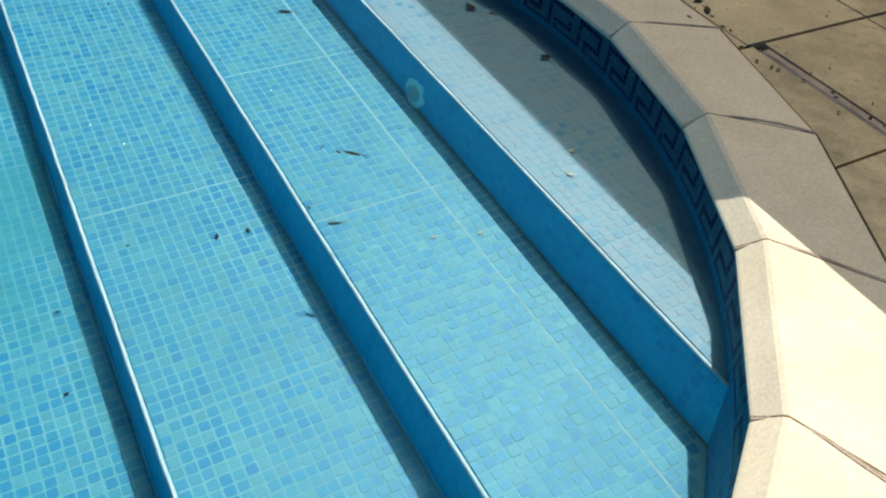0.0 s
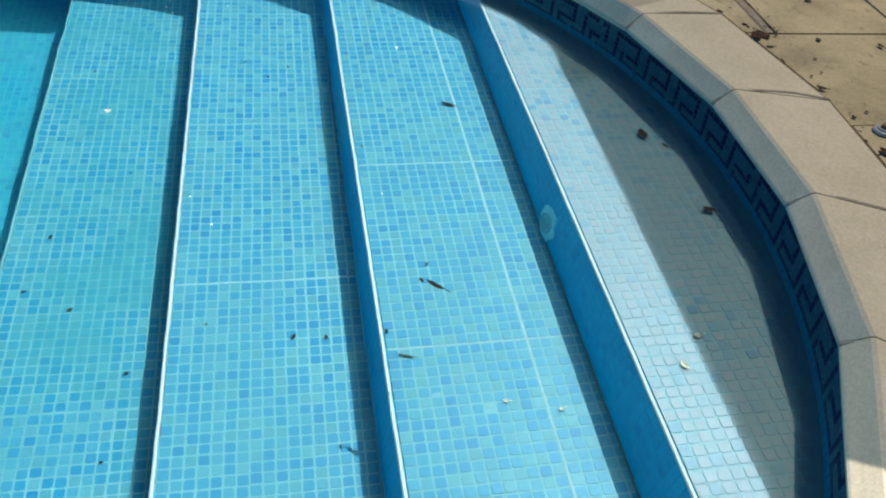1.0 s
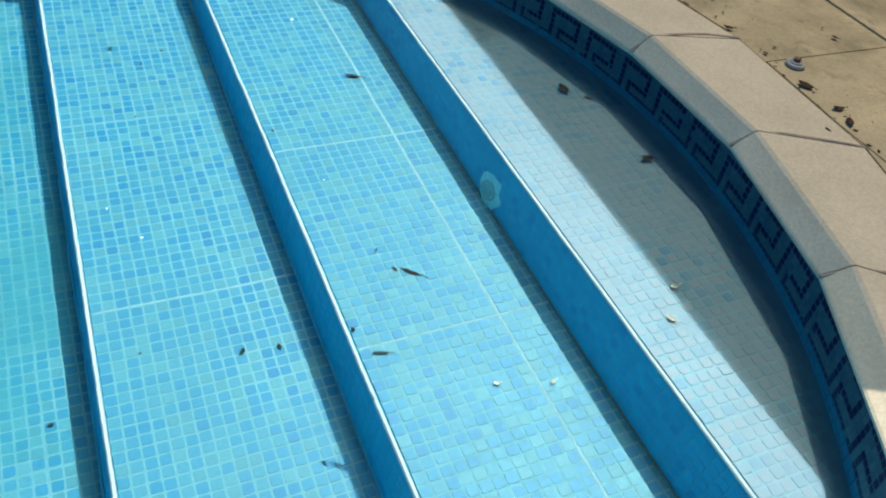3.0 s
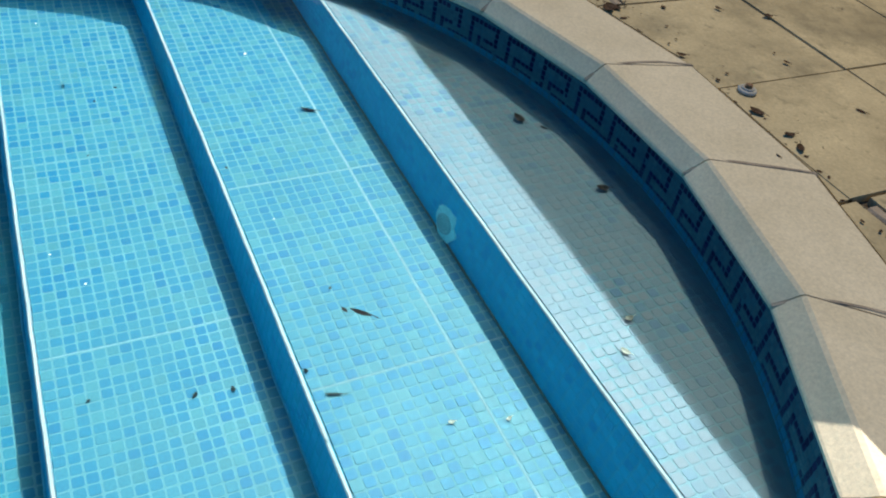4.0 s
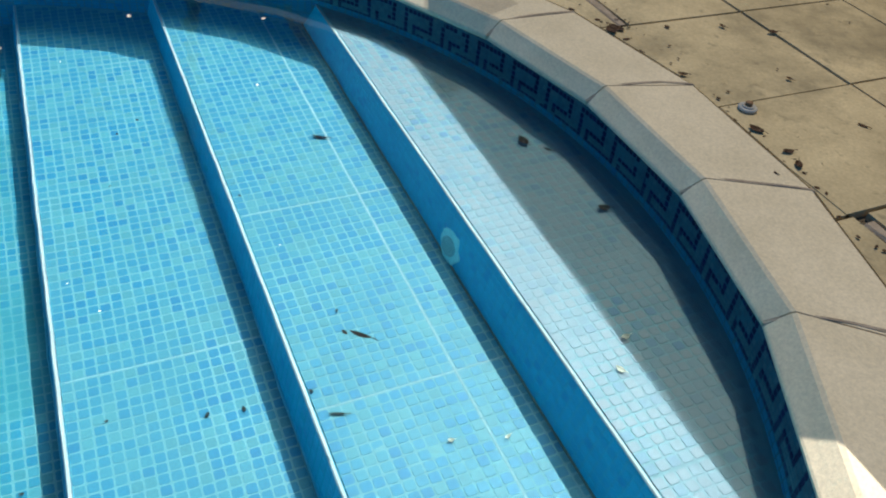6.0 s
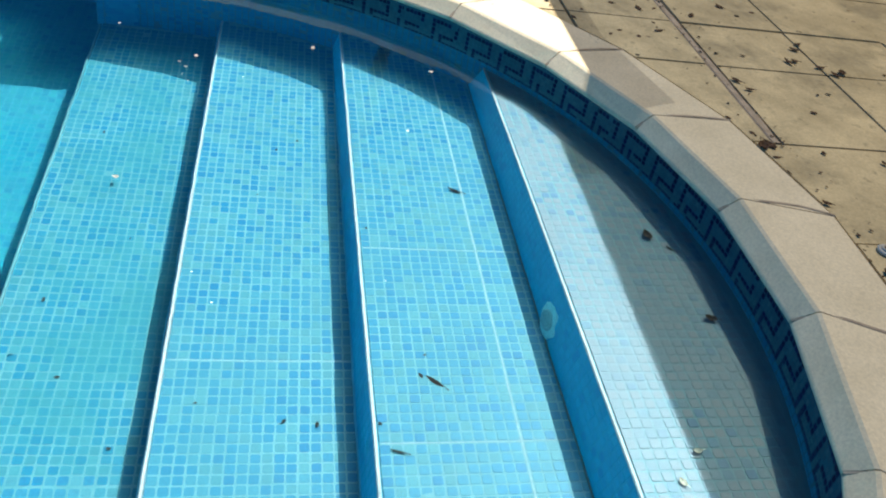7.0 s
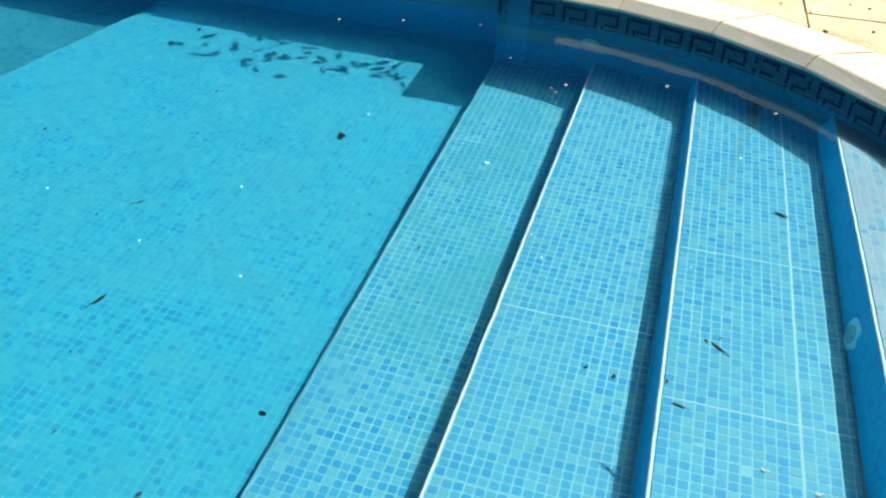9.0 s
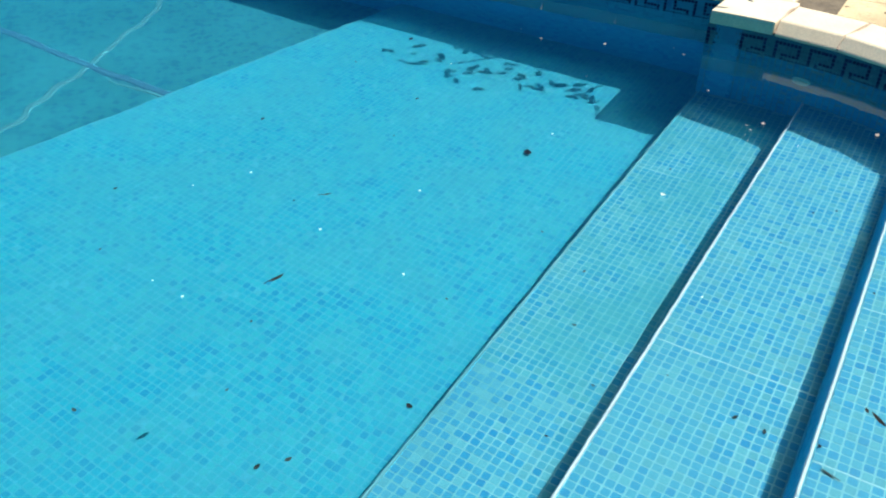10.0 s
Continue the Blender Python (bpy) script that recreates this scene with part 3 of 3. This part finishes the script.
part("unseen_awning", bm_, FABRIC, house, "unseen dark brown cloth, added to half-shade the deck")
# extra unseen layer, cut to deepen one wedge of the cloth's shade
bm_ = bmesh.new()
bm_.faces.new([bm_.verts.new((x, y, ZR - DECK + 0.02)) for x, y in ((3.35, front(3.35)), (3.45, front(3.45) - 0.24), (3.92, front(3.92) - 0.13), (10, front(10) - 0.16), (10, front(10)))])
part("unseen_hem", bm_, HEM, house, "unseen second layer of cloth, added to deepen the shade")

strip("mortar_strip", [(-2.0, -0.7395), (1.38, -0.7395)], 0.0175, DECK - 0.0035, FILLET, pavement, 0.002)
strip("mortar_strip", [(2.36, -0.7395), (5.0, -0.7395)], 0.0175, DECK - 0.0035, FILLET, pavement, 0.002)

# pale grout seams between the mosaic sheets of the upper treads
for pts, z, wide in (([(0.5, 0.1553), (3.2, 0.1553)], D[1], 0.0030), ([(1.534, 0.04), (1.534, 0.465)], D[1], 0.0022), ([(2.163, 0.04), (2.163, 0.465)], D[1], 0.0022),
                     ([(1.864, 0.51), (1.864, 0.93)], D[2], 0.0020)):
    strip("grout_seam", pts, wide, z + 0.0016, SEAM, steps, 0.0006)

for k, material in ((0, STAINED), (1, SMEAR), (2, SMEAR)):
    strip("sealant_bead", [(0.55, nosing(k, 0.55) + BATTER[k] + 0.002), (3.1, nosing(k, 3.1) + BATTER[k] + 0.002)], 0.0026, D[k + 1] + 0.006, material, steps, 0.0025)

# brownish mortar in the coping joints
for a in JOINTS[1:-1]:
    wob = rng.uniform(-0.016, 0.016)
    bm_ = bmesh.new()
    prev = None
    path = [(RL - 0.001, 0.088, 0), (RL + 0.025, 0.1125, 0), (RL + 0.054, DECK - 0.0030, 0), (RL + 0.10, DECK + 0.001, 0.25), (RL + 0.15, DECK + 0.001, 0.8), (RL + 0.20, DECK + 0.001, 1.0), (RL + 0.24, DECK + 0.001, 0.7), (RO, DECK + 0.0005, 0.3)]
    for r, z, k in path:
        c, sn = math.cos(radians(skewed(a, r))), math.sin(radians(skewed(a, r)))
        off = wob * k + rng.uniform(-0.0012, 0.0012)
        w = rng.uniform(0.0052, 0.0080)
        ring = [bm_.verts.new((CX + r * c - sn * (off + q), CY + r * sn + c * (off + q), z + h)) for q, h in ((-w, -0.004), (-w * 0.5, 0.0012), (0, -0.0002), (w * 0.5, 0.0012), (w, -0.004))]
        if prev:
            for i in range(4):
                bm_.faces.new((prev[i], prev[i + 1], ring[i + 1], ring[i]))
        prev = ring
    bmesh.ops.recalc_face_normals(bm_, faces=bm_.faces)
    part("mortar_joint", bm_, FILLET, coping)


# ---- fittings ----
def lathe(profile, n=28):
    bm_ = bmesh.new()
    rings = [[bm_.verts.new((r * math.cos(2 * math.pi * i / n), r * math.sin(2 * math.pi * i / n), z)) for i in range(n)] for r, z in profile]
    for a, b_ in zip(rings, rings[1:]):
        for i in range(n):
            j = (i + 1) % n
            bm_.faces.new((a[i], a[j], b_[j], b_[i]))
    bm_.faces.new(rings[-1])
    bmesh.ops.recalc_face_normals(bm_, faces=bm_.faces)
    for f in bm_.faces:
        f.smooth = True
    return bm_


def inlet(at, facing, size, smear):
    e = empty("return_inlet")
    e.matrix_basis = Matrix.Translation(at) @ Vector(facing).to_track_quat("Z", "Y").to_matrix().to_4x4()
    tagged(e, "pale round return inlet set in the blue mosaic wall", "pool inlet", "pool inlets")
    if smear:
        bm_ = bmesh.new()
        n = 40
        rr = [size * (1.62 + 0.62 * noise.noise((math.cos(6.283 * i / n) * 1.7, math.sin(6.283 * i / n) * 1.7, 4.4)) + 0.1 * noise.noise((i * 0.9, 2, 1))) for i in range(n)]
        lo = [bm_.verts.new((rr[i] * math.cos(6.283 * i / n), rr[i] * 1.12 * math.sin(6.283 * i / n), -0.002)) for i in range(n)]
        hi = [bm_.verts.new((0.95 * v.co.x, 0.95 * v.co.y, 0.0012)) for v in lo]
        bm_.faces.new(hi)
        for i in range(n):
            bm_.faces.new((lo[i], lo[(i + 1) % n], hi[(i + 1) % n], hi[i]))
        part("grout_smear", bm_, INLET_SMEAR, e, "ragged pale grout round the inlet")
    part("flange", lathe([(size, -0.003), (size, 0.004), (size * 0.93, 0.006), (size * 0.74, 0.006), (size * 0.70, 0.001)]), FITTING, e)
    part("locking_ring", lathe([(size * 0.64, 0.001), (size * 0.62, 0.006), (size * 0.46, 0.007), (size * 0.42, 0.001)]), FITTING, e)
    part("nozzle", lathe([(size * 0.36, 0.001), (size * 0.32, 0.006), (size * 0.20, 0.007), (size * 0.17, -0.001)]), FITTING, e)
    return e


inlet((1.872, 0.0235, -0.240), (0, 1, 0.216), 0.032, True)
ai = radians(-11.35)
inlet((CX + (RW - 0.003) * math.cos(ai), CY + (RW - 0.003) * math.sin(ai), -0.235), (-math.cos(ai), -math.sin(ai), 0), 0.040, False)

# ---- loose things ----
ring_cap = empty("plastic_ring", (1.848, -0.784, DECK))
tagged(ring_cap, "small white plastic fitting lying on the paving", "plastic fitting")
part("rim", lathe([(0.020, 0.0), (0.029, 0.001), (0.030, 0.006), (0.026, 0.010), (0.021, 0.010), (0.019, 0.006)]), PLASTIC, ring_cap)
part("collar", lathe([(0.020, 0.006), (0.019, 0.014), (0.0145, 0.015), (0.0135, 0.008)]), PLASTIC, ring_cap)
ring_cap.scale = (0.86,) * 3
part("rusty_core", lathe([(0.011, 0.008), (0.0105, 0.024), (0.006, 0.025)]), RUST, ring_cap, "rust-brown core")


def leaf(name, at, size, turn, material, label, category="leaf", curl=0.3, narrow=0.4, tip=0.0, group="", stalk=True):
    """A dry leaf: a curled, pointed blade with a midrib fold and a stalk."""
    e = empty(name)
    e.matrix_basis = pose(at[0], at[1], at[2], math.degrees(tip), 0, turn)
    tagged(e, label, category, group)
    bm_ = bmesh.new()
    n = 7
    rows = []
    sd = rng.uniform(0, 50)
    for i in range(n + 1):
        t = i / n
        w = size * narrow * (math.sin(math.pi * min(1, t * 0.93 + 0.05)) ** 0.8) * (1 + 0.25 * noise.noise((t * 4, sd, 0)))
        x = size * (t - 0.5)
        z0 = size * curl * (t - 0.45) ** 2 * 2 + 0.0015
        rows.append([bm_.verts.new((x, sgn * w * 0.5, z0 + abs(sgn) * w * curl * 0.5 * (1 + 0.6 * noise.noise((t * 3, sgn, sd))))) for sgn in (-1, -0.5, 0, 0.5, 1)])
    for a, b_ in zip(rows, rows[1:]):
        for i in range(4):
            bm_.faces.new((a[i], a[i + 1], b_[i + 1], b_[i]))
    r = bmesh.ops.solidify(bm_, geom=bm_.faces[:], thickness=0.0006)
    for f in bm_.faces:
        f.smooth = True
    part("blade", bm_, material, e)
    if stalk:
        bm_ = bmesh.new()
        bmesh.ops.create_cone(bm_, segments=5, radius1=0.0012, radius2=0.0006, depth=size * 0.35, cap_ends=True,
                              matrix=Matrix.Translation((-size * 0.62, 0, size * curl * 0.5 + 0.002)) @ Matrix.Rotation(radians(80), 4, "Y"))
        part("stalk", bm_, material, e)
    return e


# floating
leaf("floating_leaf", (1.534, 0.379, 0.0005), 0.044, 47, DARK, "dark narrow leaf afloat on the pool water", narrow=0.28, curl=0.1, group="floating leaves")
leaf("floating_leaf", (1.55, 0.405, 0.0005), 0.016, 20, DARK, "dark scrap of leaf afloat on the pool water", narrow=0.5, curl=0.1, group="floating leaves", stalk=False)
leaf("floating_leaf", (1.235, 1.772, 0.0005), 0.048, -14, DARK, "dark narrow leaf afloat on the pool water", narrow=0.25, curl=0.1, group="floating leaves")
leaf("floating_leaf", (1.64, 1.93, 0.0005), 0.032, -40, DARK, "dark narrow leaf afloat on the pool water", narrow=0.25, curl=0.1, group="floating leaves")
for x, y in ((2.79, 0.974), (2.82, 0.995), (2.864, 0.95), (3.293, 1.727), (2.989, 0.593), (3.203, 1.985), (3.367, 1.402), (2.888, 0.212), (2.19, 1.08), (3.05, 1.2), (2.5, 0.33)):
    leaf("petal", (x, y, 0.0005), rng.uniform(0.010, 0.020), rng.uniform(0, 360), PETAL, "tiny pale petal afloat on the pool water", "petal", 0.4, 0.7, group="floating petals", stalk=False)
for i in range(20):
    a, r = rng.uniform(0, 6.283), 1.5 * math.sqrt(rng.random())
    leaf("petal", (CX + 0.5 + r * math.cos(a), CY + 0.2 + 0.8 * r * math.sin(a), 0.0005), rng.uniform(0.004, 0.008), rng.uniform(0, 360), PETAL, "tiny pale petal afloat on the pool water", "petal", 0.4, 0.8, group="floating petals", stalk=False)
# sunk on the top step
leaf("sunken_leaf", (2.112, -0.297, D[0] + 0.003), 0.038, 10, WET_LEAF, "curled brown leaf sunk on the top step", curl=0.7, narrow=0.7, group="sunken leaves")
leaf("sunken_leaf", (2.06, -0.345, D[0] + 0.003), 0.026, 40, DARK, "dark leaf scrap sunk on the top step", curl=0.2, narrow=0.4, group="sunken leaves")
leaf("sunken_leaf", (1.789, -0.352, D[0] + 0.003), 0.032, 70, WET_LEAF, "curled brown leaf sunk on the top step", curl=0.7, narrow=0.7, group="sunken leaves")
for x, y in ((1.327, -0.10), (1.40, -0.16)):
    leaf("sunken_leaf", (x, y, D[0] + 0.003), 0.022, rng.uniform(0, 360), PETAL, "pale shrivelled petal sunk on the top step", "petal", 0.6, 0.6, group="sunken leaves")
# specks on the lower steps and the floor
leaf("sunken_leaf", (2.432, 0.176, D[1] + 0.003), 0.045, 60, DARK, "narrow dark leaf sunk on the second step", curl=0.3, narrow=0.3, group="sunken leaves")
for x, y in ((2.242, 0.451), (1.781, 0.342), (1.583, 0.463)):
    leaf("sunken_scrap", (x, y, D[1] + 0.003), rng.uniform(0.008, 0.013), rng.uniform(0, 360), rng.choice((SOAKED, DARK)), "dark scrap of leaf sunk on the second step", "leaf", 0.4, 0.6, group="sunken scraps", stalk=False)
for x, y in ((1.374, 0.239), (1.341, 0.128)):
    leaf("sunken_leaf", (x, y, D[1] + 0.003), 0.014, rng.uniform(0, 360), PETAL, "pale shrivelled petal sunk on the second step", "petal", 0.6, 0.6, group="sunken leaves")
# the floating leaf's shadow on the tread, built as a dark sliver
leaf("sunken_leaf", (1.512, 0.431, D[1] + 0.003), 0.036, 72, SOAKED, "narrow dark sliver on the second step, standing in for the floating leaf's shadow", curl=0.12, narrow=0.18, group="sunken leaves")
for x, y, k in ((1.674, 0.587, 2), (1.684, 0.663, 2), (1.736, 0.861, 2), (2.732, 0.698, 2), (2.786, 0.633, 2), (2.5, 0.75, 2), (1.47, 1.083, 3), (1.9, 1.2, 3), (2.4, 1.1, 3), (2.9, 1.25, 3), (1.7, 1.05, 3), (2.15, 1.28, 3)):
    leaf("sunken_scrap", (x, y, D[k] + 0.003), rng.uniform(0.008, 0.016), rng.uniform(0, 360), rng.choice((SOAKED, DARK)), "dark scrap of leaf sunk on a lower step", "leaf", 0.4, 0.6, group="sunken scraps", stalk=False)
leaf("sunken_leaf", (2.851, 1.844, FLOOR + 0.003), 0.036, 30, DARK, "dark curled leaf lying on the pool floor", curl=0.8, narrow=0.8, group="sunken leaves")
for x, y, q in ((1.715, 3.062, 0.03), (1.429, 2.812, 0.022), (2.456, 2.966, 0.03), (3.544, 2.894, 0.05), (1.451, 1.511, 0.035), (1.46, 2.135, 0.02), (3.157, 2.971, 0.02),
                (1.045, 1.741, 0.03), (1.11, 1.686, 0.03), (2.66, 2.4, 0.02), (2.05, 2.45, 0.02), (3.0, 2.5, 0.03), (2.4, 1.55, 0.022), (1.9, 1.66, 0.02), (1.2, 2.0, 0.02), (0.9, 2.3, 0.025)):
    leaf("sunken_scrap", (x, y, FLOOR + 0.003), q * 0.7, rng.uniform(0, 360), rng.choice((SOAKED, DARK)), "dark scrap of leaf lying on the pool floor", "leaf", 0.3, 0.6, group="sunken scraps", stalk=False)

# fallen leaves on the paving
big = ((1.758, -0.737, 0.05, 25), (1.654, -0.747, 0.04, 80), (1.599, -0.731, 0.045, 140), (1.591, -0.654, 0.018, 0), (2.337, -0.70, 0.065, 200), (2.27, -0.69, 0.03, 90),
       (2.195, -0.69, 0.022, 10), (2.05, -0.727, 0.035, 60), (1.695, -1.039, 0.035, 30), (3.152, -0.321, 0.03, 20), (3.10, -0.629, 0.05, 110), (2.325, -0.673, 0.06, 170), (2.275, -1.046, 0.03, 15),
       (2.936, -1.069, 0.06, 15), (2.95, -1.10, 0.04, 70), (2.912, -1.181, 0.055, 100), (2.86, -1.215, 0.05, 30), (2.882, -1.255, 0.05, 160), (3.05, -1.15, 0.05, 60), (3.1, -1.19, 0.045, 120), (2.75, -0.78, 0.05, 40), (2.69, -0.80, 0.04, 80),
       (3.3, -0.62, 0.05, 10), (3.33, -0.52, 0.03, 60), (3.28, -0.83, 0.055, 150), (3.4, -1.0, 0.05, 35), (2.2, -1.18, 0.04, 66), (1.95, -1.02, 0.025, 20))
for x, y, q, a in big:
    leaf("fallen_leaf", (x, y, DECK - 0.0015), q * 0.8, a, LEAF, "dry brown leaf fallen on the paving", curl=rng.uniform(0.1, 0.35), narrow=rng.uniform(0.4, 0.75), group="fallen leaves")
for i in range(330):
    if i % 6 == 0:
        x, y = rng.uniform(2.8, 4.25), rng.uniform(-0.7, 0.75)
    elif i % 3 == 1:
        x, y = rng.uniform(2.3, 4.3), rng.uniform(-1.7, 0.9)
    elif i % 3:
        x, y = rng.uniform(1.0, 3.6), -0.74 + rng.gauss(0, 0.045)
    else:
        x, y = rng.uniform(1.2, 4.2), rng.uniform(-1.9, -0.3)
    if (x - CX) ** 2 + (y - CY) ** 2 < (RL + 0.09) ** 2:
        continue
    leaf("leaf_scrap", (x, y, DECK - 0.0022), rng.uniform(0.012, 0.030) if i % 6 == 0 else rng.uniform(0.008, 0.026) if i % 3 == 1 else rng.uniform(0.005, 0.016), rng.uniform(0, 360), rng.choice((LEAF, LEAF, DARK)), "tiny dry leaf scrap on the paving", "leaf", 0.06, rng.uniform(0.3, 0.8), group="leaf scraps", stalk=False)

# tree beyond the deck whose twigs reach over the pool
tree = empty("tree", (6.40, -0.2, DECK))
tagged(tree, "slender tree with narrow green leaves beside the deck", "tree")
bm_ = bmesh.new()


def limb(bm_, pts, r0, r1, n=8):
    prev = None
    for i, p in enumerate(pts):
        r = r0 + (r1 - r0) * i / (len(pts) - 1)
        ring = [bm_.verts.new((p[0] + r * math.cos(6.283 * k / n), p[1] + r * math.sin(6.283 * k / n), p[2] + 0.3 * r * math.cos(6.283 * k / n))) for k in range(n)]
        if prev:
            for k in range(n):
                bm_.faces.new((prev[k], prev[(k + 1) % n], ring[(k + 1) % n], ring[k]))
        prev = ring


limb(bm_, [(0, 0, -0.1), (-0.05, 0.03, 0.7), (-0.02, 0.1, 1.5), (-0.2, 0.2, 2.2)], 0.07, 0.04)
part("trunk", bm_, BARK, tree)
tips = []
for ex, ey, ez in ((-1.86, 0.92, 2.1), (-1.86, 1.56, 2.2), (-0.8, 0.9, 2.9), (0.5, 0.3, 3.1), (0.3, -0.8, 2.9), (-0.6, -0.7, 2.8), (0.9, 0.9, 2.6)):
    bm_ = bmesh.new()
    s0 = Vector((-0.2, 0.2, 2.15))
    e0 = Vector((ex, ey, ez))
    pts = [s0.lerp(e0, t) + Vector((0, 0, 0.25 * math.sin(math.pi * t))) for t in (0, 0.25, 0.5, 0.75, 1)]
    limb(bm_, pts, 0.03, 0.005, 6)
    part("limb", bm_, BARK, tree)
    tips += pts[2:] if ex > -1.5 else [pts[3].lerp(pts[4], 0.3), pts[4], pts[4] + Vector((0.05, 0.1, 0))]
vs, fs = [], []
for c in tips:
    for _ in range(46 if c.x > -1.3 else 17):
        o = c + Vector((rng.gauss(0, 0.16 if c.x > -1.3 else 0.11), rng.gauss(0, 0.16), rng.gauss(0, 0.09)))
        d = Vector((rng.gauss(0, 1), rng.gauss(0, 1), rng.gauss(0, 0.5))).normalized()
        up = Vector((rng.gauss(0, 0.4), rng.gauss(0, 0.4), 1))
        w = d.cross(up).normalized() * rng.uniform(0.012, 0.021)
        ln = rng.uniform(0.06, 0.10)
        n0 = len(vs)
        vs += [tuple(p) for p in (o, o + d * ln * 0.35 + w, o + d * ln * 0.7 + w * 0.8, o + d * ln, o + d * ln * 0.7 - w * 0.8, o + d * ln * 0.35 - w)]
        fs.append(tuple(range(n0, n0 + 6)))
me = bpy.data.meshes.new("crown")
me.from_pydata(vs, [], fs)
me.materials.append(GREEN)
crown = new("crown", me)
crown.parent = tree
